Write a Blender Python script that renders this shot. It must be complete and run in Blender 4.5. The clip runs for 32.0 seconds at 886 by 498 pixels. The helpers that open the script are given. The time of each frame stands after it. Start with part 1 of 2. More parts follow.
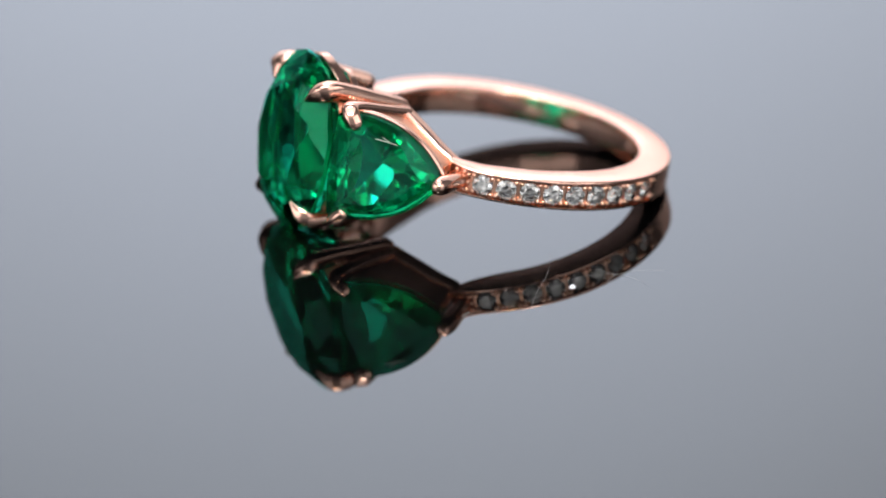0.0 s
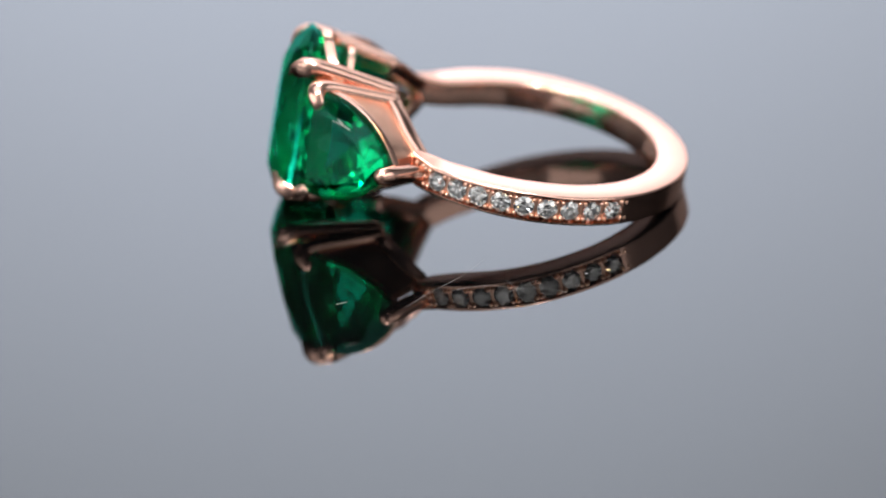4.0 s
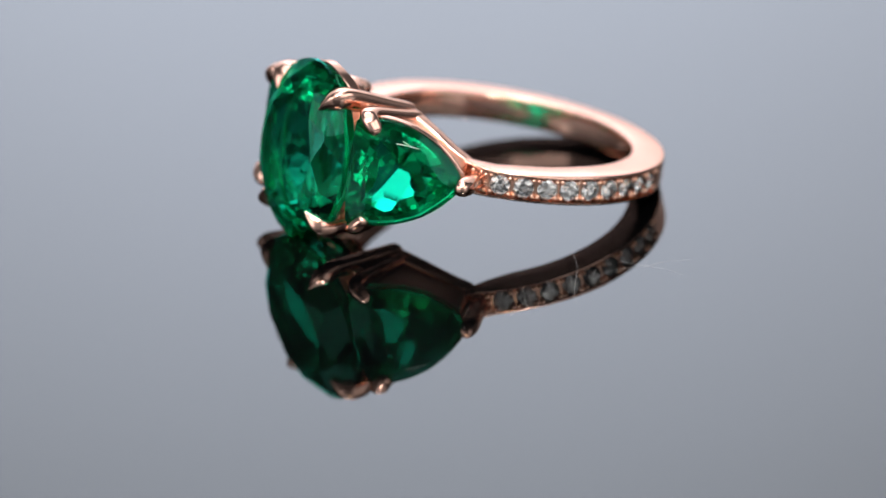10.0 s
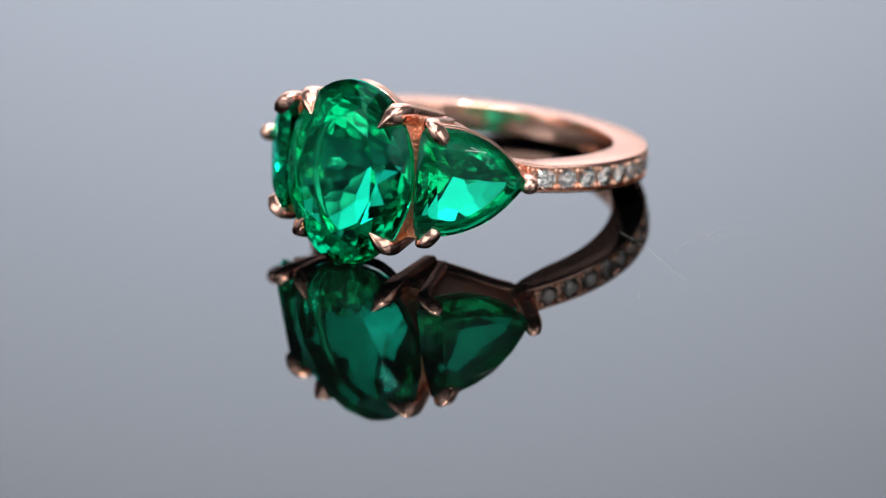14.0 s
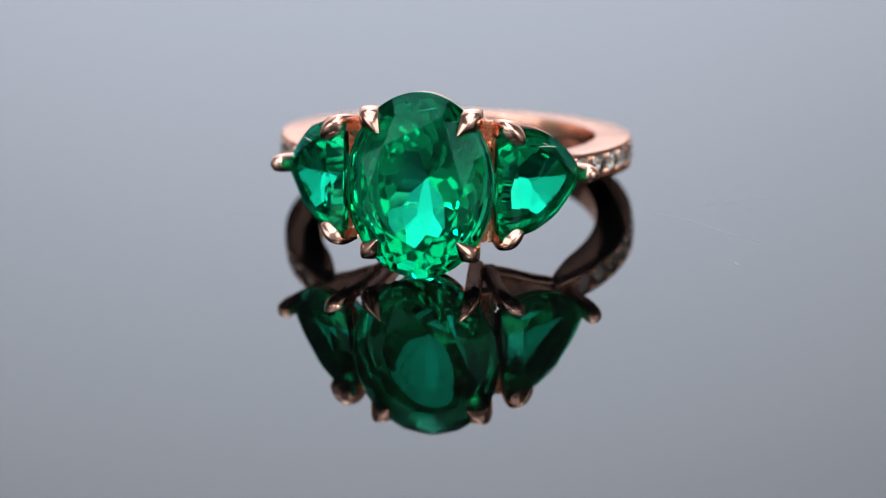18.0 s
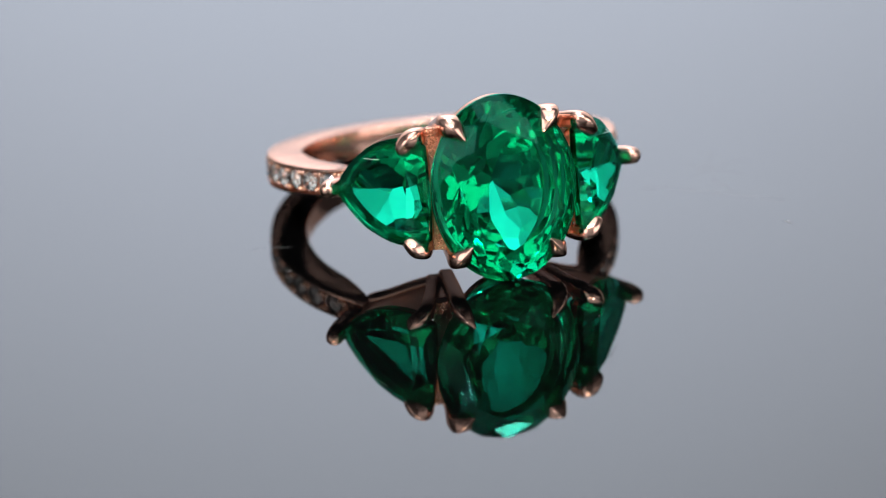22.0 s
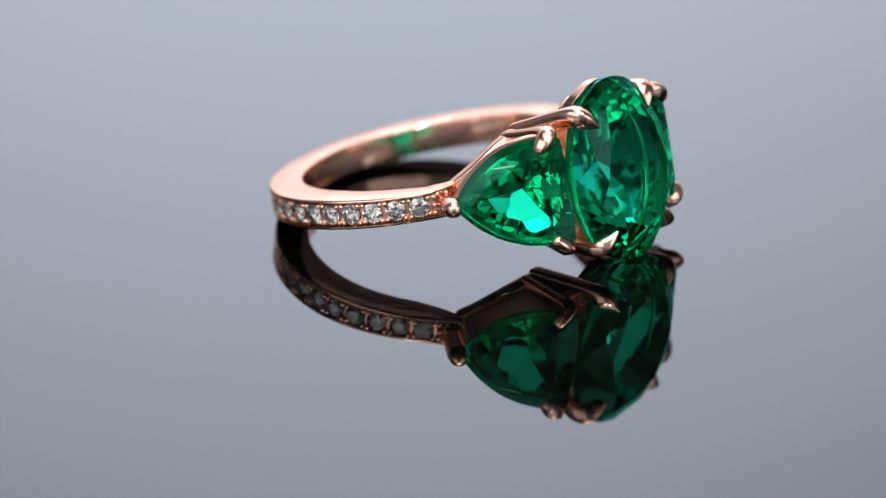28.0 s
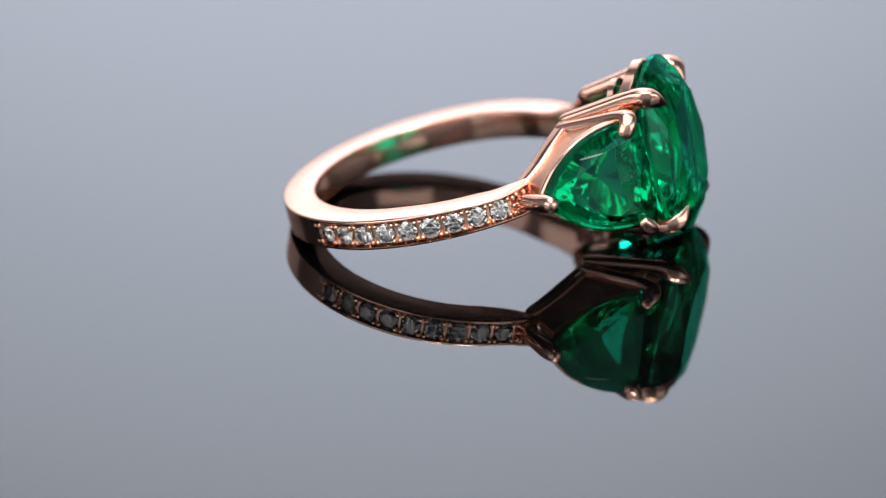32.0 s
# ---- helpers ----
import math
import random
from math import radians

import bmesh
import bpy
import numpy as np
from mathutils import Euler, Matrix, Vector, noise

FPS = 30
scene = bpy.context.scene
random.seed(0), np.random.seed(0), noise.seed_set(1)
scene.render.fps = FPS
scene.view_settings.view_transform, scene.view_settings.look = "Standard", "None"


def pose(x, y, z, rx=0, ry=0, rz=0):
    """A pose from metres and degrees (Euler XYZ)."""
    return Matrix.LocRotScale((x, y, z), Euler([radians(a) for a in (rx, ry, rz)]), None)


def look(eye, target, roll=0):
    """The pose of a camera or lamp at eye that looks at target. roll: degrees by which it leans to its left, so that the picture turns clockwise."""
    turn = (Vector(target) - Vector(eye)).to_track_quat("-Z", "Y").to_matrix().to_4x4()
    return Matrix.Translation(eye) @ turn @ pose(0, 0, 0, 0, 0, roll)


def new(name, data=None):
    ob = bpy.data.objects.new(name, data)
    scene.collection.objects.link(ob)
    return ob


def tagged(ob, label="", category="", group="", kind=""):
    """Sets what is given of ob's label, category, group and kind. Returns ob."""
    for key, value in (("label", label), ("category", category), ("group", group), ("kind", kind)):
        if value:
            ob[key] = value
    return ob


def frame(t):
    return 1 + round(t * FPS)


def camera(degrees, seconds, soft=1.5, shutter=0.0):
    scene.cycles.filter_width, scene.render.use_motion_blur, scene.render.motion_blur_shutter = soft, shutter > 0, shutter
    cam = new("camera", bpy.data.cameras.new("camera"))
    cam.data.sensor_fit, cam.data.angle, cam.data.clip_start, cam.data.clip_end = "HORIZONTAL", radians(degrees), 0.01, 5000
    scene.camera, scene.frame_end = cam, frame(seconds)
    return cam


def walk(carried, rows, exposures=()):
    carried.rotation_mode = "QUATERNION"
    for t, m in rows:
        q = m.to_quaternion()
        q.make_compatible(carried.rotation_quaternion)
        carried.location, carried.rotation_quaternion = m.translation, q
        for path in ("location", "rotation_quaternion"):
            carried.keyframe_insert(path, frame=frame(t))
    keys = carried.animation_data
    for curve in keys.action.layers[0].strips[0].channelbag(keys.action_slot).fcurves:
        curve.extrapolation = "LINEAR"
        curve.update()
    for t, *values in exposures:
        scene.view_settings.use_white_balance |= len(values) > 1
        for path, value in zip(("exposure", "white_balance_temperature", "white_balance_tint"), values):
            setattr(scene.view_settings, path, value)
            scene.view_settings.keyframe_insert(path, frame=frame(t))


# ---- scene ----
import collections

# One unit of the plan is 1.1 mm: the ring's finger hole is then 16.7 mm wide.
U = 0.0011

# ---- camera: it stands still ----
cam = camera(9.3, 32.0, soft=1.0)
EYE = Vector((0, -280.342, 105.570)) * U
YAW, DIP, ROLL = radians(-0.5854), radians(21.1046), -1.9624
AIM = EYE + Vector((math.sin(YAW) * math.cos(DIP), math.cos(YAW) * math.cos(DIP), -math.sin(DIP))) * 0.3
walk(cam, [(0, look(EYE, AIM, ROLL)), (32, look(EYE, AIM, ROLL))])
cam.data.dof.use_dof = True
cam.data.dof.focus_distance = 288.5 * U
cam.data.dof.aperture_fstop = 26

# ---- light ----
world = bpy.data.worlds.new("studio")
scene.world = world
world.use_nodes = True
world.node_tree.nodes["Background"].inputs[0].default_value = (0.6, 0.65, 0.75, 1)
world.node_tree.nodes["Background"].inputs[1].default_value = 0.02


def area_lamp(name, eye, target, sx, sy, power, colour):
    data = bpy.data.lights.new(name, "AREA")
    data.shape, data.size, data.size_y, data.energy, data.color = "RECTANGLE", sx, sy, power, colour
    ob = new(name, data)
    ob.matrix_world = look(eye, target)
    return ob


area_lamp("overhead_softbox_light", (0, -0.08, 0.95), (0, -0.08, 0), 0.95, 0.80, 3.3, (0.97, 0.985, 1.0))
# unseen strips, added to put flashes into the emerald facets
for strip_y, strip_z, watts in ((0.38, 0.90, 2.6), (0.62, 0.60, 0.7)):
    area_lamp("led_strip_light", (0, strip_y, strip_z), (0, strip_y - 0.3, 0), 0.30, 0.03, watts, (0.95, 0.98, 1.0))
area_lamp("led_panel_light", (0.10, -0.34, 0.56), (0, 0, 0), 0.035, 0.03, 3.0, (1.0, 0.98, 0.95))
area_lamp("led_panel_light", (-0.05, -0.46, 0.50), (0, 0, 0), 0.03, 0.03, 0.9, (1.0, 0.74, 0.38))
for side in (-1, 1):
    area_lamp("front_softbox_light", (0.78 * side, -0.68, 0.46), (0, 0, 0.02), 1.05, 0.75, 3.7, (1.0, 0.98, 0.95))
# unseen fill under the ceiling, added to brighten the studio walls
area_lamp("ceiling_light", (-0.4, -1.0, 1.55), (-0.4, -1.0, 0), 0.14, 0.14, 10, (0.97, 0.98, 1.0))


# ---- materials ----
def material(name):
    m = bpy.data.materials.new(name)
    m.use_nodes = True
    nt = m.node_tree
    return m, nt, nt.nodes["Principled BSDF"]


def noise_node(nt, scale, detail=3.0, rough=0.55):
    co = nt.nodes.new("ShaderNodeTexCoord")
    tex = nt.nodes.new("ShaderNodeTexNoise")
    tex.inputs["Scale"].default_value, tex.inputs["Detail"].default_value, tex.inputs["Roughness"].default_value = scale, detail, rough
    nt.links.new(co.outputs["Object"], tex.inputs["Vector"])
    return tex


def spread(nt, tex, low, high):
    r = nt.nodes.new("ShaderNodeMapRange")
    r.inputs["From Min"].default_value, r.inputs["From Max"].default_value = 0.3, 0.7
    r.inputs["To Min"].default_value, r.inputs["To Max"].default_value = low, high
    nt.links.new(tex.outputs["Fac"], r.inputs["Value"])
    return r


def bump(nt, bsdf, tex, strength, distance):
    b = nt.nodes.new("ShaderNodeBump")
    b.inputs["Strength"].default_value, b.inputs["Distance"].default_value = strength, distance
    nt.links.new(tex.outputs["Fac"], b.inputs["Height"])
    nt.links.new(b.outputs["Normal"], bsdf.inputs["Normal"])


def two_tone(nt, bsdf, tex, a, b, socket="Base Color"):
    mix = nt.nodes.new("ShaderNodeMix")
    mix.data_type = "RGBA"
    mix.inputs["A"].default_value, mix.inputs["B"].default_value = (*a, 1), (*b, 1)
    nt.links.new(spread(nt, tex, 0, 1).outputs[0], mix.inputs["Factor"])
    nt.links.new(mix.outputs["Result"], bsdf.inputs[socket])


def make_gold(name, a, b, low, high, relief):
    m, nt, p = material(name)
    p.inputs["Metallic"].default_value = 1.0
    p.inputs["Specular Tint"].default_value = (0.92, 0.76, 0.68, 1)
    two_tone(nt, p, noise_node(nt, 700), a, b)
    nt.links.new(spread(nt, noise_node(nt, 2500, 5), low, high).outputs[0], p.inputs["Roughness"])
    bump(nt, p, noise_node(nt, 1100, 4), relief, 0.00004)
    return m


def make_gem(name, colour, ior, sheen, haze=0.0, zone=None):
    """A clear stone: it tints what passes through it and each inner reflection, so that long ways through it come out deeper; sheen is its surface polish, zone the second tint of an uneven, clouded stone."""
    m, nt, p = material(name)
    nt.nodes.remove(p)
    glass = nt.nodes.new("ShaderNodeBsdfGlass")
    glass.inputs["Color"].default_value = (*colour, 1)
    glass.inputs["Roughness"].default_value = haze
    glass.inputs["IOR"].default_value = ior
    if zone:
        two_tone(nt, glass, noise_node(nt, 260, 4), colour, zone, "Color")
        bump(nt, glass, noise_node(nt, 700, 2), 0.3, 0.00002)
    polish = nt.nodes.new("ShaderNodeBsdfGlossy")
    polish.inputs["Roughness"].default_value = 0.02
    mix = nt.nodes.new("ShaderNodeMixShader")
    mix.inputs["Fac"].default_value = sheen
    nt.links.new(glass.outputs[0], mix.inputs[1])
    nt.links.new(polish.outputs[0], mix.inputs[2])
    nt.links.new(mix.outputs[0], nt.nodes["Material Output"].inputs["Surface"])
    return m


rose_gold = make_gold("polished_rose_gold", (0.95, 0.60, 0.49), (0.93, 0.57, 0.455), 0.13, 0.19, 0.03)
bead_gold = make_gold("cut_rose_gold", (0.95, 0.61, 0.48), (0.91, 0.55, 0.41), 0.28, 0.45, 0.6)
emerald = make_gem("emerald", (0.07, 0.85, 0.66), 1.58, 0.008, 0.03, (0.08, 0.84, 0.62))
diamond = make_gem("diamond", (0.99, 0.99, 0.99), 2.42, 0.02)


def make_acrylic():
    m, nt, p = material("black_acrylic")
    two_tone(nt, p, noise_node(nt, 40), (0.0006, 0.0006, 0.0007), (0.0012, 0.0012, 0.0014))
    nt.links.new(spread(nt, noise_node(nt, 300, 6), 0.015, 0.035).outputs[0], p.inputs["Roughness"])
    p.inputs["IOR"].default_value = 1.42
    return m


acrylic = make_acrylic()


def plain(name, a, b, scale, rough=0.8):
    m, nt, p = material(name)
    two_tone(nt, p, noise_node(nt, scale), a, b)
    p.inputs["Roughness"].default_value = rough
    return m


wall_paint = plain("grey_studio_paint", (0.47, 0.47, 0.475), (0.52, 0.52, 0.525), 3)
base_paint = plain("dark_base_paint", (0.03, 0.032, 0.036), (0.045, 0.047, 0.05), 30)
table_wood = plain("grey_table_board", (0.10, 0.10, 0.11), (0.14, 0.14, 0.15), 8)
fibre = plain("pale_fibre", (0.74, 0.74, 0.76), (0.82, 0.82, 0.83), 900)
fibre.node_tree.nodes["Principled BSDF"].inputs["Alpha"].default_value = 0.22


def make_glow():
    """White cloth that glows by itself: the bright spot a hand above the table and its fall-off to foot and sides are
    painted into the emission.
    """
    m, nt, p = material("glow_painted_backdrop")
    p.inputs["Base Color"].default_value = (0.8, 0.8, 0.8, 1)
    p.inputs["Roughness"].default_value = 0.9
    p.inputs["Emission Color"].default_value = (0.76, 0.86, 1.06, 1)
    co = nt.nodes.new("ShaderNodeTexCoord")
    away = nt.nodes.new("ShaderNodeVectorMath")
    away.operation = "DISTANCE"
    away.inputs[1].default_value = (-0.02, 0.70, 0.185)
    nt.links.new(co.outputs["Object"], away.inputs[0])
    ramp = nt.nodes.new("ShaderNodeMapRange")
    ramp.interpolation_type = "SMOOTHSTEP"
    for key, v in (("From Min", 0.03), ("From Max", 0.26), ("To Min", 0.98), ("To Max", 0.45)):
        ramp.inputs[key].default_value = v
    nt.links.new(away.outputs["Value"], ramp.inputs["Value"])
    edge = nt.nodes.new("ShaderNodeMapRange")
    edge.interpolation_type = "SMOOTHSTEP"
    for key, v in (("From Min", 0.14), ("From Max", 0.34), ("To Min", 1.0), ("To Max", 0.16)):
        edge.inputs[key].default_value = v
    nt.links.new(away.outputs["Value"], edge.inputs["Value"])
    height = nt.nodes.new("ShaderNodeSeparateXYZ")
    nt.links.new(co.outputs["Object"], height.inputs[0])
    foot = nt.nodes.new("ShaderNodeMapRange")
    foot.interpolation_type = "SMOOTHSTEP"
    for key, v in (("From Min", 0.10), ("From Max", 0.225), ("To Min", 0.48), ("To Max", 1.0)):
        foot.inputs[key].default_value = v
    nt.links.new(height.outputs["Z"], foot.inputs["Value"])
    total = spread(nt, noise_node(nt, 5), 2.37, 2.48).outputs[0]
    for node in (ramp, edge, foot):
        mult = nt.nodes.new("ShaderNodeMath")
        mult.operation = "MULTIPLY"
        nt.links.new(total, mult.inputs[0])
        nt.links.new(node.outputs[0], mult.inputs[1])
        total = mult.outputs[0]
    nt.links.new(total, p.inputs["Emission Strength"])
    return m


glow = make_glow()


# ---- mesh helpers ----
def outwards(bm):
    """Turns the faces of a convex stone to its outside."""
    mid = sum((v.co for v in bm.verts), Vector()) / len(bm.verts)
    bm.normal_update()
    for f in bm.faces:
        if f.normal.dot(f.calc_center_median() - mid) < 0:
            f.normal_flip()


def part(name, bm, mat, parent=None, label="", smooth=35):
    if smooth:
        bm.transform(Matrix.Scale(1000, 4))
        bmesh.ops.recalc_face_normals(bm, faces=bm.faces)
        bm.transform(Matrix.Scale(0.001, 4))
    else:
        outwards(bm)
    me = bpy.data.meshes.new(name)
    bm.to_mesh(me)
    bm.free()
    me.materials.append(mat)
    if smooth:
        for f in me.polygons:
            f.use_smooth = True
        me.set_sharp_from_angle(angle=radians(smooth))
    ob = new(name, me)
    ob.parent = parent
    if label:
        tagged(ob, label)
    return ob


def box(x0, y0, z0, x1, y1, z1, bevel=0.0):
    bm = bmesh.new()
    bmesh.ops.create_cube(bm, size=1, matrix=Matrix.Translation(((x0 + x1) / 2, (y0 + y1) / 2, (z0 + z1) / 2)) @ Matrix.Diagonal((x1 - x0, y1 - y0, z1 - z0, 1)))
    if bevel:
        bmesh.ops.bevel(bm, geom=bm.edges[:], offset=bevel, segments=2, affect="EDGES", profile=0.7)
    return bm


def glide(points, steps):
    """Points along a smooth line through the given ones, and the share of the way between each two."""
    pts = [Vector(p) for p in points]
    out = []
    for i in range(len(pts) - 1):
        a, b = pts[max(i - 1, 0)], pts[i]
        c, d = pts[i + 1], pts[min(i + 2, len(pts) - 1)]
        for k in range(steps):
            s = k / steps
            out.append(0.5 * (2 * b + (c - a) * s + (2 * a - 5 * b + 4 * c - d) * s * s + (3 * b - a - 3 * c + d) * s ** 3))
    return out + [pts[-1]]


def bent(v, power):
    return math.copysign(abs(v) ** power, v)


def tube(points, radii, steps=6, sides=16, flat=1.0, up=(0, 0, 1), unit=None, square=1.0):
    """A rod along points with a radius at each of them, rounded at both ends; flat squeezes it across up."""
    unit = U if unit is None else unit
    line = glide(points, steps)
    rad = [v.x for v in glide([(r, 0, 0) for r in radii], steps)]
    way0, way1 = (line[1] - line[0]).normalized(), (line[-1] - line[-2]).normalized()
    rings = [(line[0] - way0 * rad[0] * s, rad[0] * math.sqrt(max(1 - s * s, 0))) for s in (0.97, 0.8, 0.45)]
    rings += list(zip(line, rad))
    rings += [(line[-1] + way1 * rad[-1] * s, rad[-1] * math.sqrt(max(1 - s * s, 0))) for s in (0.45, 0.8, 0.97)]
    bm = bmesh.new()
    loops = []
    side = None
    for i, (c, r) in enumerate(rings):
        way = (rings[min(i + 1, len(rings) - 1)][0] - rings[max(i - 1, 0)][0]).normalized()
        side = way.cross(Vector(up)) if side is None else side - way * side.dot(way)
        side.normalize()
        over = side.cross(way)
        loops.append([bm.verts.new((c + side * (r * flat * bent(math.cos(a), square)) + over * (r * bent(math.sin(a), square))) * unit) for a in (math.tau * k / sides for k in range(sides))])
    for a, b in zip(loops, loops[1:]):
        for k in range(sides):
            bm.faces.new((a[k], a[(k + 1) % sides], b[(k + 1) % sides], b[k]))
    bm.faces.new(loops[0])
    bm.faces.new(loops[-1])
    return bm


def cut(bm, normal, distance):
    """Grinds one flat facet: takes off all that lies beyond the plane."""
    n = Vector(normal).normalized()
    if all(v.co.dot(n) <= distance + 1e-6 for v in bm.verts):
        return
    bmesh.ops.bisect_plane(bm, geom=bm.verts[:] + bm.edges[:] + bm.faces[:], dist=1e-6, plane_co=n * distance, plane_no=n, clear_outer=True)
    bmesh.ops.delete(bm, geom=bm.faces[:] + bm.edges[:], context="EDGES_FACES")
    bmesh.ops.remove_doubles(bm, verts=bm.verts[:], dist=1e-5)
    got = bmesh.ops.convex_hull(bm, input=bm.verts[:])
    loose = list({v for v in got["geom_interior"] + got["geom_unused"] if isinstance(v, bmesh.types.BMVert)})
    bmesh.ops.delete(bm, geom=loose, context="VERTS")
    bmesh.ops.dissolve_limit(bm, angle_limit=radians(0.05), verts=bm.verts[:], edges=bm.edges[:])


def facet(azimuth, slope, reach, level, sign):
    """A facet whose plane leans by slope from the girdle's plane and passes through the point at that reach and level."""
    s, c = math.sin(radians(slope)), math.cos(radians(slope))
    n = (math.cos(radians(azimuth)) * s, math.sin(radians(azimuth)) * s, sign * c)
    return n, reach * s + level * sign * c


def round_stone(table=0.6, crown=34.0, pavilion=42.0, girdle=0.025, fine=True):
    """A brilliant of radius 1 about its axis z, table up; a fine one has its pavilion cut in several tiers."""
    bm = bmesh.new()
    bmesh.ops.create_cone(bm, cap_ends=True, segments=64 if fine else 32, radius1=1, radius2=1, depth=3.4)
    high = girdle + (1 - table) * math.tan(radians(crown))
    facets = [((0, 0, 1), high)]
    wobble = random.Random(5)
    n = 8
    for k in range(n):
        a = 360 / n * k
        facets.append(facet(a, crown, 1.0, girdle, 1))
        facets.append(facet(a + 180 / n, crown * 0.62, table * math.cos(math.pi / n), high, 1))
        if not fine:
            facets.append(facet(a, pavilion, 1.0, -girdle, -1))
        for d in (-90 / n, 90 / n):
            facets.append(facet(a + d, crown + 6.5, 0.985, girdle, 1))
            if not fine:
                facets.append(facet(a + d, pavilion + 2.6, 0.985, -girdle, -1))
    if fine:
        drop, reach = girdle, 1.0
        for tier, (count, slope, step) in enumerate(((14, 18, 0.08), (14, 14.5, 0.09), (14, 11, 0.10), (14, 7.5, 0.11), (14, 4, 0.12), (12, 0.5, 0.13), (12, -3, 0.14), (10, -7, 0.16))):
            for k in range(count):
                turn = (k + 0.5 * (tier % 2)) * 360 / count + wobble.uniform(-3, 3)
                facets.append(facet(turn, pavilion + slope + wobble.uniform(-1.6, 1.6), reach, -drop, -1))
            drop += step * 0.86 * math.tan(radians(pavilion + slope))
            reach -= step * 0.86
    for n, d in facets:
        cut(bm, n, d)
    return bm


def trillion_outline(tip, half, bulges, rounding):
    """A three-cornered stone seen from above: corners at (tip, 0) and (0, +-half), sides bowed outwards."""
    corners = [Vector((tip, 0)), Vector((0, half)), Vector((0, -half))]
    mid = sum(corners, Vector((0, 0))) / 3
    out = []
    for i in range(3):
        a, b = corners[i], corners[(i + 1) % 3]
        across = Vector(((b - a).y, -(b - a).x)).normalized()
        if across.dot((a + b) / 2 - mid) < 0:
            across = -across
        for k in range(12):
            s = rounding + (1 - 2 * rounding) * k / 11
            out.append(a.lerp(b, s) + across * bulges[i] * 4 * s * (1 - s))
    return out, mid


SIDE = (6.24, 2.86, (1.12, 0.1, 1.0), 0.03)


def trillion_stone():
    """The three-cornered side stone about its middle, table up, in plan units."""
    line, mid = trillion_outline(*SIDE)
    line = [p - mid for p in line]
    bm = bmesh.new()
    low = [bm.verts.new((p.x, p.y, -4)) for p in line]
    top = [bm.verts.new((p.x, p.y, 3)) for p in line]
    n = len(line)
    for i in range(n):
        bm.faces.new((low[i], low[(i + 1) % n], top[(i + 1) % n], top[i]))
    bm.faces.new(top)
    bm.faces.new(low)
    bmesh.ops.recalc_face_normals(bm, faces=bm.faces)
    cut(bm, (0, 0, 1), 0.56)
    wobble = random.Random(11)
    for i in range(3):
        for k in range(12):
            a, b = line[12 * i + min(k, 10)], line[12 * i + min(k, 10) + 1]
            d = Vector(((b - a).y, -(b - a).x)).normalized()
            if d.dot(a) < 0:
                d = -d
            az = math.degrees(math.atan2(d.y, d.x))
            reach = max(p.dot(d) for p in line)
            if k % 2 == 0:
                cut(bm, *facet(az + wobble.uniform(-5, 5), 34 + wobble.uniform(-4, 4), reach - 0.03, 0.06, 1))
                cut(bm, *facet(az, 61, reach - 0.02, -0.06, -1))
            if k % 4 == 0:
                cut(bm, *facet(az + 4, 21 + wobble.uniform(-4, 4), reach - 0.45, 0.36, 1))
            for tier, (slope, inset, drop) in enumerate(((55, 0.26, 0.50), (50, 0.55, 0.90), (45, 0.85, 1.24), (40, 1.25, 1.62))):
                if (k + tier) % 2:
                    cut(bm, *facet(az + wobble.uniform(-7, 7), slope + wobble.uniform(-4, 4), reach - inset, -drop, -1))
    return bm


def placed(bm, m):
    bm.transform(m)
    return bm


def basis(ex, ey, ez, at):
    return Matrix([[ex[i], ey[i], ez[i], at[i]] for i in range(3)] + [[0, 0, 0, 1]])


# ---- setting ----
part("table", box(-0.8, -0.5, -0.09, 0.8, 0.78, -0.05, 0.004), table_wood)
tagged(bpy.data.objects["table"], "grey board table under the turntable", "table", kind="structure")


def room():
    for name, b, what in (("floor", (-1.6, -1.6, -0.85, 1.6, 1.6, -0.8), "floor"), ("ceiling", (-1.6, -1.6, 1.6, 1.6, 1.6, 1.65), "ceiling"),
                          ("wall_north", (-1.6, 1.6, -0.85, 1.6, 1.65, 1.65), "wall"), ("wall_south", (-1.6, -1.65, -0.85, 1.6, -1.6, 1.65), "wall"),
                          ("wall_east", (1.6, -1.65, -0.85, 1.65, 1.65, 1.65), "wall"), ("wall_west", (-1.65, -1.65, -0.85, -1.6, 1.65, 1.65), "wall")):
        tagged(part(name, box(*b), wall_paint), "plain grey studio " + what, what, kind="structure")


room()
# the backdrop's own emission holds the painted spot of light
tagged(part("backdrop", box(-0.75, 0.70, -0.05, 0.75, 0.72, 0.85, 0.003), glow), "white studio backdrop with a soft spot painted into its glow", "backdrop", kind="structure")


def disc(radius, z0, z1, bevel):
    bm = bmesh.new()
    bmesh.ops.create_cone(bm, cap_ends=True, segments=128, radius1=radius, radius2=radius, depth=z1 - z0, matrix=Matrix.Translation((0, 0, (z0 + z1) / 2)))
    rims = [e for e in bm.edges if abs(e.verts[0].co.z - e.verts[1].co.z) < 1e-6]
    bmesh.ops.bevel(bm, geom=rims, offset=bevel, segments=3, affect="EDGES", profile=0.5)
    return bm


turntable = tagged(new("turntable"), "round turntable with a glossy black acrylic top", "turntable")
part("plate", disc(0.2, -0.006, 0, 0.001), acrylic, turntable, "glossy black acrylic disc", smooth=12)
part("base", disc(0.15, -0.05, -0.0062, 0.002), base_paint, turntable)

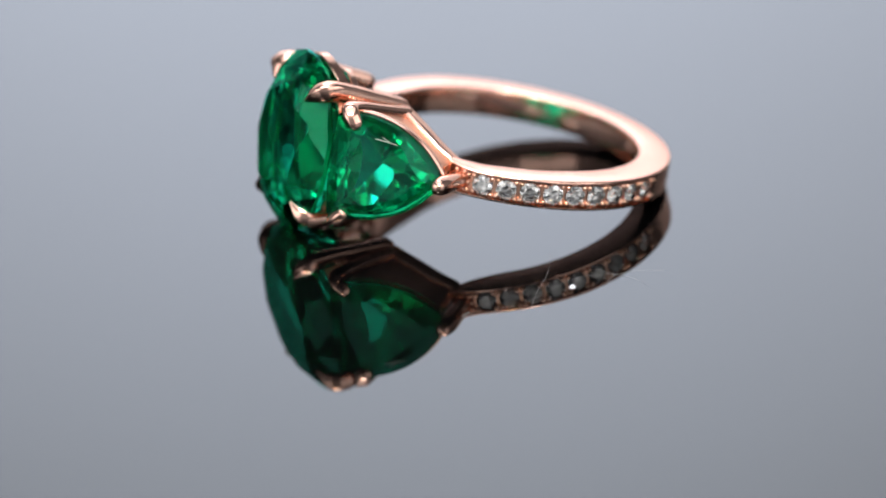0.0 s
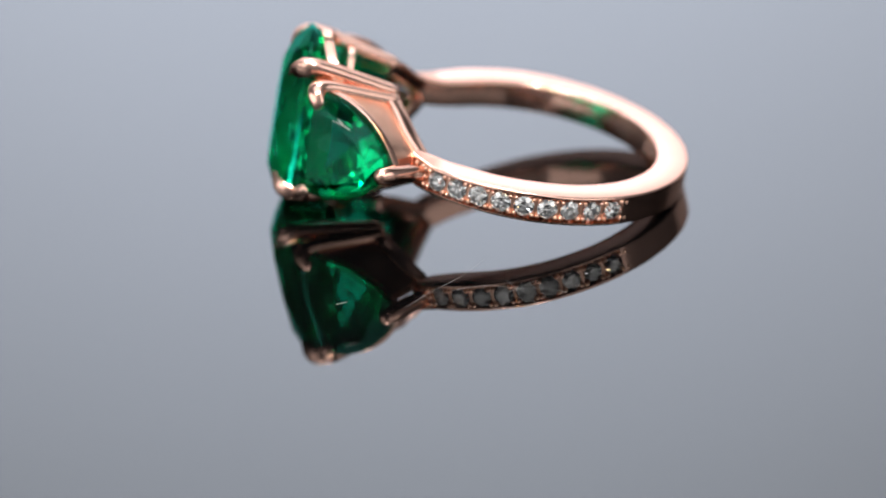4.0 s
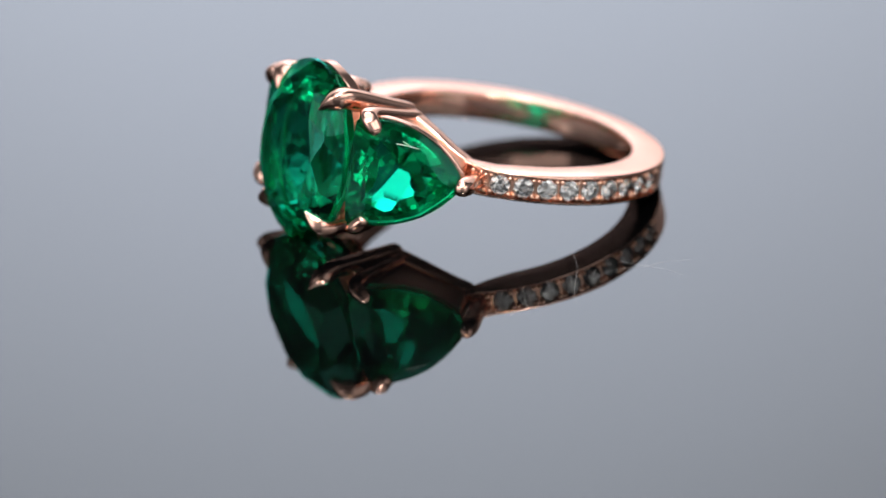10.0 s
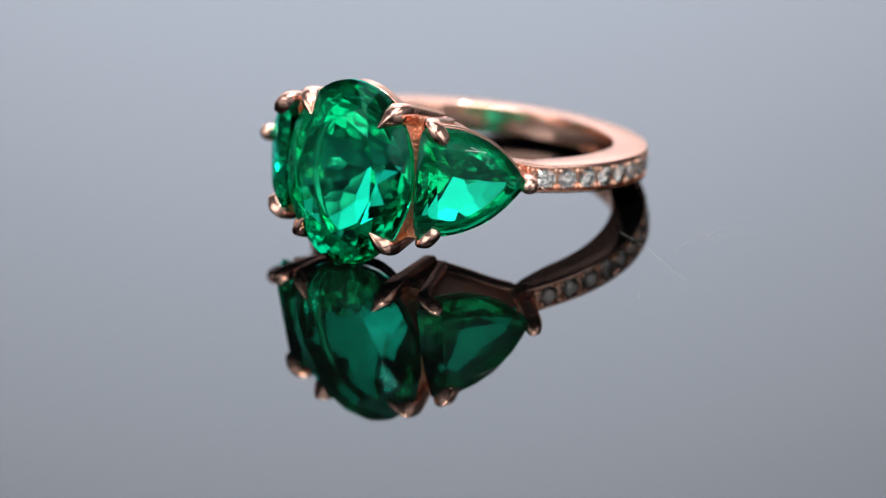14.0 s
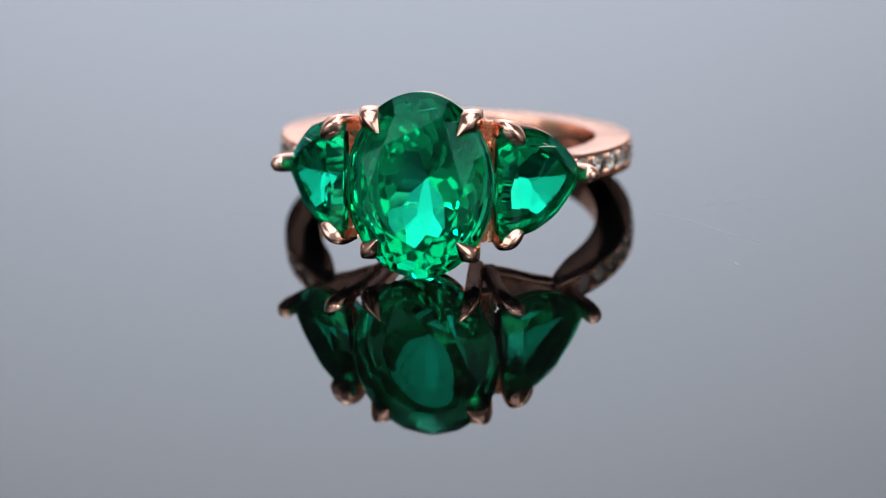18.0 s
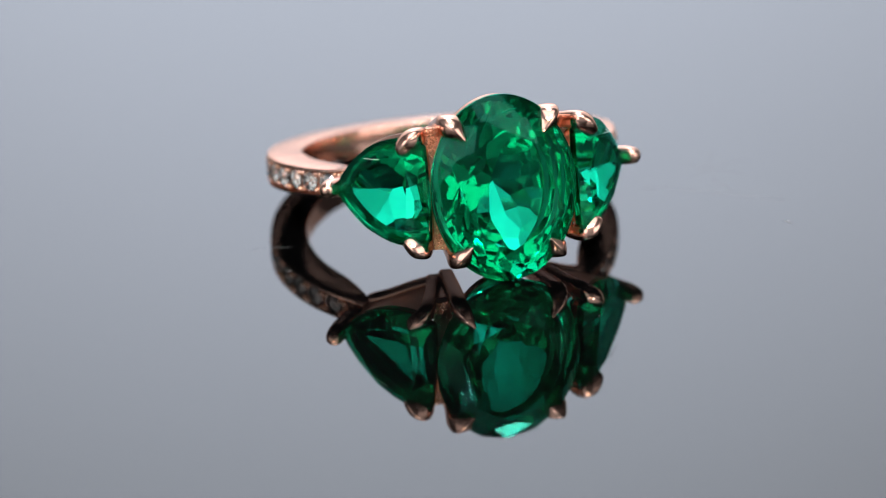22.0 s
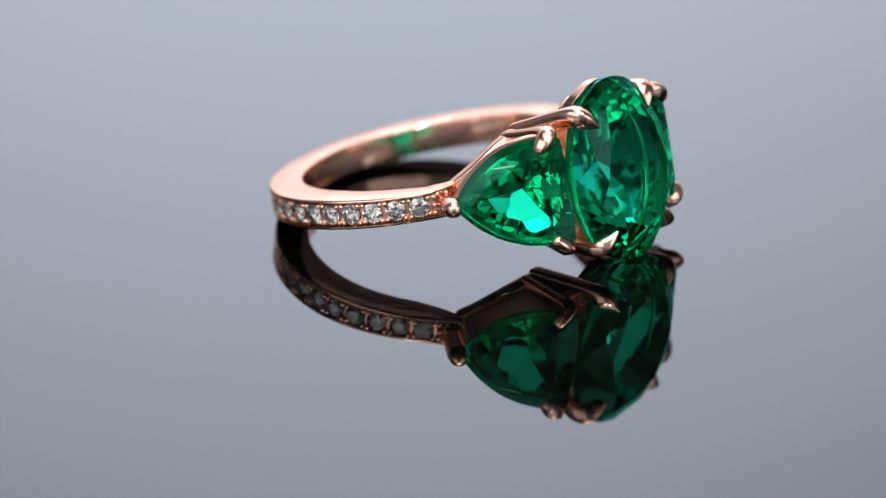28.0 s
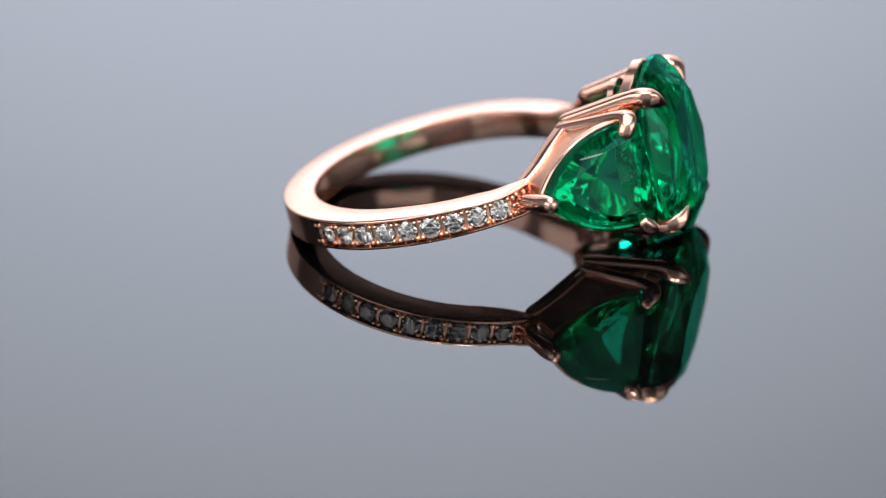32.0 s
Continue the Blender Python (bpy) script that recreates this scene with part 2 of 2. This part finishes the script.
# ---- the ring ----
# Its own space: x across the finger, y from the stones to the back of the band, z along the finger.
RING_AT = Matrix((
    (0.99846, 0.05155, 0.02065, -2.137 * U),
    (-0.05459, 0.97927, 0.19506, 1.967 * U),
    (-0.01017, -0.19589, 0.98057, 2.489 * U),
    (0, 0, 0, 1)))
ring = tagged(new("ring"), "rose gold ring with three green emeralds and diamond shoulders", "ring")

# The band is a slightly wide oval, a little dished towards its back and its front.
BAND_OUT, BAND_IN = 9.25, 7.43
BAND_AT = Vector((-0.07, 0.156, 0.0))
WIDE, DEEP = 1.044, 0.956


def on_band(a, r, z):
    """The place at a degrees round the finger (90 is the back), r from the middle and z over the middle line."""
    c, s = math.cos(radians(a)), math.sin(radians(a))
    return BAND_AT + Vector((WIDE * r * c, DEEP * r * s, z))


def off_band(a):
    """The way out of the band at a degrees."""
    return Vector((math.cos(radians(a)) / WIDE, math.sin(radians(a)) / DEEP, 0)).normalized()


def edges_at(a):
    """The heights of the band's lower and upper edge at a degrees."""
    s = math.sin(radians(a))
    rise = 0.42 * max(0.0, (-35 - (a if a < 90 else 180 - a)) / 14) ** 2
    return -0.80 + 0.02 * s + 0.02 * max(s, 0), 0.86 + 0.26 * s - 0.26 * max(s, 0) + rise


def band():
    """The shank, open towards the stones; both shoulders carry a sunk channel for the diamonds."""
    bm = bmesh.new()
    first, last, n = -49.0, 229.0, 278
    loops = []
    for i in range(n + 1):
        a = first + (last - first) * i / n
        off = a if a < 90 else 180 - a
        c, s = math.cos(radians(a)), math.sin(radians(a))
        r1 = BAND_OUT
        sunk = 0.62 if -40 < off < 33.5 else 0.3 if -47.5 < off <= -40 else 0.0
        taper = min(1.0, 0.9 + (off + 49) / 60)
        low, top = (v * taper for v in edges_at(a))
        lip, e = 0.15, 0.11
        r0 = BAND_IN - 0.10 * c * c + 0.95 * max(0.0, (-27 - off) / 20) ** 2

        def corner(r, z, first, size):
            turns = [radians(first + 22.5 * k) for k in range(5)]
            return [(r + size * math.cos(w), z + size * math.sin(w)) for w in turns]

        prof = corner(r1 - e, low + e, -90, e) + [(r1, low + lip), (r1 - sunk, low + lip + 0.06), (r1 - sunk, top - lip - 0.06), (r1, top - lip)]
        prof += corner(r1 - e, top - e, 0, e) + corner(r0 + 0.14, top - 0.14, 90, 0.14) + [(r0 - 0.05, (low + top) / 2)] + corner(r0 + 0.14, low + 0.14, 180, 0.14)
        loops.append([bm.verts.new(on_band(a, r, z) * U) for r, z in prof])
    m = len(loops[0])
    for a, b in zip(loops, loops[1:]):
        for k in range(m):
            bm.faces.new((a[k], a[(k + 1) % m], b[(k + 1) % m], b[k]))
    bm.faces.new(loops[0])
    bm.faces.new(loops[-1])
    return bm


part("band", band(), rose_gold, ring, smooth=40)

# centre stone: oval, its table towards -y
GEM_Y, GEM_Z, GEM_A, GEM_B = -12.65, -0.065, 3.96, 4.99
oval = round_stone(table=0.64, crown=38, pavilion=45)
part("centre_stone", placed(oval, basis((GEM_A * U, 0, 0), (0, 0, GEM_B * U), (0, -4.1 * U, 0), (0, GEM_Y * U, GEM_Z * U))), emerald, ring, "large oval faceted green emerald", smooth=0)

SEATS = []
for sx in (1, -1):
    ex, ez = Vector((0.606 * sx, 0.7955, 0)), Vector((0.7955 * sx, -0.606, 0))
    mid = Vector((4.19 * sx, -12.45, 0.0)) + ex * SIDE[0] / 3
    seat = basis(ex * U, Vector((0, 0, U)), ez * U, mid * U)
    part("side_stone", placed(trillion_stone(), seat), emerald, ring, "three-cornered faceted green emerald", smooth=0)
    SEATS.append((sx, seat))


def strip(rows, closed=False):
    """A solid skin over rows of points that go round a bar."""
    bm = bmesh.new()
    loops = [[bm.verts.new(p) for p in r] for r in rows]
    m = len(loops[0])
    for a, b in zip(loops, loops[1:] + (loops[:1] if closed else [])):
        for k in range(m):
            bm.faces.new((a[k], a[(k + 1) % m], b[(k + 1) % m], b[k]))
    if not closed:
        bm.faces.new(loops[0])
        bm.faces.new(loops[-1])
    return bm


def rim_of_stone(seat, sz, first, last, n, grow, level):
    """Points along one bowed side of a side stone, from its upper (or lower) corner towards its point."""
    line, mid = trillion_outline(*SIDE)
    side = line[:12] if sz > 0 else line[24:][::-1]
    side = side[::-1]
    pts = []
    for i in range(n):
        f = (first + (last - first) * i / (n - 1)) * 11
        k = min(int(f), 10)
        p = side[k].lerp(side[k + 1], f - k) - mid
        pts.append(seat @ Vector((p.x * grow, p.y * grow, level)) / U)
    return pts


def side_basket(seat):
    """The narrow cup below a side stone: a wall that follows the stone's three sides."""
    line, mid = trillion_outline(*SIDE)
    return strip([[seat @ Vector(((p - mid).x * k, (p - mid).y * k, z)) for k, z in ((0.93, -0.42), (0.86, -0.42), (0.76, -0.85), (0.83, -0.85))] for p in line], closed=True)


STRUT = [(5.8, -6.0, 0.56), (4.98, -6.62, 1.02), (3.85, -7.4, 1.85), (2.7, -8.0, 2.46)]


def web(sx, sz, seat):
    """The granulated wall that closes the triangle between a strut and the rim of the side stone."""
    arm = glide(STRUT, 4)
    rim = rim_of_stone(seat, sz, 0.94, 0.10, len(arm), 0.98, -0.55)
    rows = []
    for p, q in zip(arm, rim):
        a = Vector((p.x * sx, p.y, p.z * sz))
        rows.append([Vector((v.x, v.y, v.z - d * sz)) * U for v, d in ((a, -0.16), (q, -0.05), (q, 0.30), (a, 0.34))])
    return strip(rows)


def grains(bm, a, b, c, d, apart, low, high, rnd):
    """Small grains of gold over the patch a-b, c-d."""
    across = max(2, round((a - b).length / U / apart))
    for k in range(across):
        p = a.lerp(b, (k + rnd.uniform(0.2, 0.8)) / across).lerp(c.lerp(d, (k + rnd.uniform(0.2, 0.8)) / across), rnd.random())
        bmesh.ops.create_icosphere(bm, subdivisions=1, radius=rnd.uniform(low, high) * U, matrix=Matrix.Translation(p))


def gallery_wall(sx):
    """The granulated wall that stands along the outer edge of the centre stone."""
    rnd = random.Random(8)
    rows, n = [], 27
    for i in range(n):
        z = -3.1 + 6.2 * i / (n - 1)
        x = GEM_A * math.sqrt(1 - ((z - GEM_Z) / GEM_B) ** 2) - 0.42
        rows.append([Vector((v * sx, y, z)) * U for v, y in ((x, -11.95), (x + 0.1, -11.9), (x + 0.1, -10.2), (x - 0.1, -10.2))])
    bm = strip(rows)
    for a, b in zip(rows, rows[1:]):
        grains(bm, a[1], a[2], b[1], b[2], 0.2, 0.04, 0.08, rnd)
    return bm


def bridge(sx, sz):
    """A saddle of gold between the claws of two stones, its front covered with small grains."""
    rnd = random.Random(3)
    rows, n = [], 12
    for i in range(n):
        h = 1.75 + 1.5 * i / (n - 1)
        z = h * sz
        inner = GEM_A * math.sqrt(1 - ((z - GEM_Z) / GEM_B) ** 2) - 0.62
        front, outer = -10.6 - 0.55 * (h - 1.75) / 1.5, 3.62
        rows.append([Vector((x * sx, y, z)) * U for x, y in ((inner, front + 0.05), (outer, front), (outer, front + 0.5), (inner - 0.2, front + 0.55))])
    bm = strip(rows)
    for a, b in zip(rows, rows[1:]):
        grains(bm, a[0], a[1], b[0], b[1], 0.17, 0.06, 0.13, rnd)
    return bm


for sx, seat in SEATS:
    for sz in (1, -1):
        zc, slim = (-0.10, 1.0) if sz > 0 else (-0.04, 0.84)
        # claw of the centre stone: a straight bar with a knee and a pointed end
        part("prong", tube([(2.25 * sx, -7.95, zc + 2.72 * sz), (2.42 * sx, -9.6, zc + 3.08 * sz), (2.62 * sx, -11.3, zc + 3.47 * sz), (2.74 * sx, -12.40, zc + 3.64 * sz), (2.58 * sx, -13.02, zc + 3.45 * sz), (2.16 * sx, -13.5, zc + 2.92 * sz)],
                           [r * slim for r in (0.50, 0.52, 0.54, 0.56, 0.50, 0.10)], flat=1.0, square=0.5), rose_gold, ring, "rose gold claw prong")
        # claw of the side stone: a shorter bar that bends down over the stone's corner
        part("prong", tube([(2.95 * sx, -7.85, zc + 2.52 * sz), (3.5 * sx, -9.5, zc + 2.78 * sz), (4.1 * sx, -11.15, zc + 3.06 * sz), (4.48 * sx, -11.88, zc + 3.08 * sz), (4.84 * sx, -12.02, zc + 2.9 * sz), (5.1 * sx, -11.86, zc + 2.58 * sz)],
                           [r * slim for r in (0.43, 0.44, 0.47, 0.50, 0.49, 0.44)], flat=0.95, square=0.55), rose_gold, ring, "rose gold claw prong")
        # thin web that closes the wedge between both claws
        part("claw_web", strip([[Vector((x * sx, y, zc + (z - d) * sz)) * U for x, z, d in ((x0, z0, 0), (x1, z1, 0), (x1, z1, 0.22), (x0, z0, 0.22))]
                                for y, x0, z0, x1, z1 in ((-7.9, 2.25, 2.62, 2.95, 2.45), (-9.5, 2.42, 2.98, 3.5, 2.70), (-11.0, 2.6, 3.32, 4.05, 2.96))]), rose_gold, ring, smooth=30)
        # strut from the shoulder to the back of both claws
        part("strut", tube([(x * sx, y, z * sz) for x, y, z in STRUT], [0.40, 0.46, 0.46, 0.46], square=0.5), rose_gold, ring, "slim rose gold strut")
        # rim under the bowed side of the side stone
        grow, deep, thick = (0.985, -0.60, 0.8) if sz > 0 else (0.90, -0.80, 0.75)
        rim = rim_of_stone(seat, sz, 0.06, 0.97, 9, grow, deep)
        part("stone_rim", tube(rim, [k * thick for k in [0.28] * 7 + [0.30, 0.33]], steps=3, sides=12, square=0.7), rose_gold, ring)
        part("web", web(sx, sz, seat), bead_gold, ring, "granulated rose gold web", smooth=30)
    # claw at the point of the side stone
    part("prong", tube([(6.75 * sx, -5.9, 0.02), (7.45 * sx, -6.75, 0.06), (8.15 * sx, -7.6, 0.09), (8.46 * sx, -8.02, 0.09)], [0.46, 0.47, 0.51, 0.46], square=0.85), rose_gold, ring, "rose gold claw prong")
    # granulated bridges close the gap between the centre stone and the side stone at its ends, a wall runs along the edge of the centre stone
    for sz in (1, -1):
        part("bridge", bridge(sx, sz), bead_gold, ring, "granulated rose gold bridge", smooth=30)
    part("gallery_wall", gallery_wall(sx), bead_gold, ring, "granulated rose gold wall", smooth=30)
    part("side_basket", side_basket(seat), rose_gold, ring, smooth=30)


def rail(k0, k1, y0, y1, up, first=0, last=360, lean=0.0):
    """A flat oval hoop behind the centre stone, or the arc of one from first to last degrees that leans back towards its ends."""
    rows = []
    for i in range(72):
        turn = radians(first + (last - first) * i / (72 if last == 360 else 71))
        c, s = math.cos(turn), math.sin(turn)
        rows.append([Vector(((k - 0.11) * GEM_A * c, y + lean * (1 - s), GEM_Z + up + k * GEM_B * s)) * U
                     for k, y in ((k0, y0 + 0.04), (k0 + 0.01, y0), (k1 - 0.01, y0), (k1, y0 + 0.04), (k1, y1 - 0.04), (k1 - 0.01, y1), (k0 + 0.01, y1), (k0, y1 - 0.04))])
    return strip(rows, closed=last == 360)


part("gallery_rail", rail(0.86, 0.95, -12.1, -11.5, 0.16, 28, 152, 2.2), rose_gold, ring, smooth=30)
part("gallery_rail", rail(0.72, 0.80, -10.5, -10.1, 0.05), rose_gold, ring, smooth=30)

# diamonds of the shoulders, each in a seat between gold beads
DIAMONDS, STEP, FIRST = 9, 8.35, -36.2
small = part("diamond", placed(round_stone(table=0.56, crown=34.5, pavilion=41, fine=False), Matrix.Scale(0.56 * U, 4)), diamond, ring, smooth=0)


def bead(r, high):
    """A raised grain of gold on a short stem, its foot at the origin."""
    bm = bmesh.new()
    bmesh.ops.create_uvsphere(bm, u_segments=10, v_segments=6, radius=r * U, matrix=Matrix.Translation((0, 0, high * U)))
    bmesh.ops.create_cone(bm, segments=10, radius1=r * 1.25 * U, radius2=r * 0.95 * U, depth=high * U, matrix=Matrix.Translation((0, 0, high * U / 2)))
    return bm


def saddle():
    """The low ridge of gold between two diamonds."""
    return box(-0.10 * U, -0.58 * U, 0, 0.10 * U, 0.58 * U, 0.40 * U, 0.05 * U)


grain = part("bead", bead(0.135, 0.52), bead_gold, ring)
ridge = part("seat_ridge", saddle(), bead_gold, ring)
shared = {ob.name: ob.data for ob in (small, grain, ridge)}
made = collections.Counter()


def set_on_band(name, place):
    """Sets one more piece of that kind on the band; the first is the one that was built."""
    ob = new(name, shared[name]) if made[name] else bpy.data.objects[name]
    made[name] += 1
    ob.parent = ring
    ob.matrix_local = place
    return ob


for sx in (1, -1):
    for k in range(DIAMONDS + 1):
        for half in (0, 1):
            if half == 0 and k == DIAMONDS:
                continue
            off = FIRST + STEP * (k - (0.5 if half else 0))
            a = off if sx > 0 else 180 - off
            low, top = edges_at(a)
            mid, out = (low + top) / 2, off_band(a)
            along = Vector((-out.y, out.x, 0))
            if half == 0:
                size = 1.0 if k < 6 else 1.0 - 0.035 * (k - 5)
                at = on_band(a, BAND_OUT, mid) - out * 0.13
                set_on_band("diamond", basis(along, Vector((0, 0, 1)), out, at * U) @ pose(0, 0, 0, 0, 0, 37 * k + 11 * sx) @ Matrix.Scale(size, 4))
            else:
                foot = on_band(a, BAND_OUT, mid) - out * 0.60
                set_on_band("seat_ridge", basis(along, Vector((0, 0, 1)), out, foot * U))
                for z in (-0.44, 0.44):
                    for dx in (-0.15, 0.15):
                        set_on_band("bead", basis(along, Vector((0, 0, 1)), out, (foot + along * dx + Vector((0, 0, z))) * U))
    # grains between the first diamond and the claw
    for off, z in [(-41.4 - 1.5 * (i // 3), (i % 3 - 1) * 0.42 + 0.14 * (i // 3 % 2) - 0.06) for i in range(12)]:
        a = off if sx > 0 else 180 - off
        out = off_band(a)
        set_on_band("bead", basis(Vector((-out.y, out.x, 0)), Vector((0, 0, 1)), out, (on_band(a, BAND_OUT, z + 0.02) - out * 0.60) * U))


# ---- fibres and dust on the plate ----
def fibre_thing(points, radius, mat, label, base=Matrix(), group="fibres on the turntable"):
    ob = part("fibre", tube([(x, y, radius * 0.9 + h) for x, y, h in points], [radius] * len(points), steps=5, sides=6), mat)
    tagged(ob, label, "fibre", group)
    SPUN.append((ob, base))
    return ob


SPUN = [(turntable, Matrix()), (ring, RING_AT)]
fibre_thing([(14.93, -5.72, 0), (13.31, -4.58, 0), (11.29, -2.86, 0), (10.14, -2.04, 0), (8.4, -1.04, 0)], 0.008, fibre, "long pale hair lying on the black plate")
for far, bow, thick in (((13.91, 2.88), 0.1, 0.006), ((12.8, -3.09), -0.15, 0.006), ((15.42, 1.07), 0.08, 0.005), ((11.68, -0.13), 0.05, 0.007), ((14.3, -0.9), -0.06, 0.005), ((11.9, 1.6), 0.05, 0.005)):
    c, e = Vector((13.03, 0.42)), Vector(far)
    f = (c + e) / 2 + Vector((-(e - c).y, (e - c).x)) * bow
    fibre_thing([(c.x, c.y, 0), (f.x, f.y, 0.02), (e.x, e.y, 0)], thick, fibre, "fine fibre of a tuft on the black plate")
fibre_thing([(13.98, -9.28, 0), (13.86, -9.12, 0), (13.8, -8.95, 0), (13.69, -8.73, 0)], 0.02, fibre, "tiny curled white lint on the black plate")
fibre_thing([(-14.43, -1.64, 0), (-13.3, -1.85, 0), (-12.2, -2.15, 0)], 0.004, fibre, "faint straight fibre on the black plate")
lint = plain("white_lint", (0.78, 0.78, 0.80), (0.86, 0.86, 0.87), 900)
fibre_thing([(6.11, -10.98, 1.93), (6.36, -10.65, 1.92), (6.84, -10.02, 1.84)], 0.016, lint, "short white fibre lying on a side emerald", RING_AT, "fibres on the ring")
fibre_thing([(6.3, -10.73, 2.12), (6.42, -10.56, 2.03), (6.55, -10.40, 1.93)], 0.012, lint, "short white fibre lying on a side emerald", RING_AT, "fibres on the ring")
fibre_thing([(-6.76, -9.65, 1.82), (-6.5, -10.2, 1.82), (-6.21, -10.74, 1.83)], 0.012, lint, "short white fibre lying on a side emerald", RING_AT, "fibres on the ring")
fibre_thing([(0.05, -13.2, 3.98), (0.4, -13.17, 4.04), (0.85, -13.08, 4.12)], 0.016, lint, "short white fibre lying on the large emerald", RING_AT, "fibres on the ring")


def dust():
    """Specks too small to count, scattered on the plate."""
    rnd = random.Random(7)
    bm = bmesh.new()
    for _ in range(140):
        r, a = 60 * math.sqrt(rnd.random()), math.tau * rnd.random()
        size = rnd.choice((0.01, 0.013, 0.016, 0.022))
        m = Matrix.Translation((r * math.cos(a) * U, r * math.sin(a) * U, size * 0.5 * U)) @ Matrix.Rotation(a * 7, 4, "Z") @ Matrix.Diagonal((size * U * (1 + rnd.random()), size * U, size * 0.5 * U, 1))
        bmesh.ops.create_icosphere(bm, subdivisions=1, radius=1, matrix=m)
    return bm


specks = tagged(part("dust", dust(), fibre), "scattered dust specks on the black plate", "dust", kind="stuff")
SPUN.append((specks, Matrix()))


def turn_at(deg):
    return pose(0, 0, 0, 0, 0, deg)


TURNS = [(t, -62.57 - 6 * t) for t in (0, 1, 2, 3, 3.5, 4.0)] + [(4.3, -87.7), (4.6, -86.4)] + [(t, 6 * (t - 19)) for t in (5, 5.5, *range(6, 33))]


def motions():
    for thing, base in SPUN:
        walk(thing, [(t, turn_at(d) @ base) for t, d in TURNS])


motions()
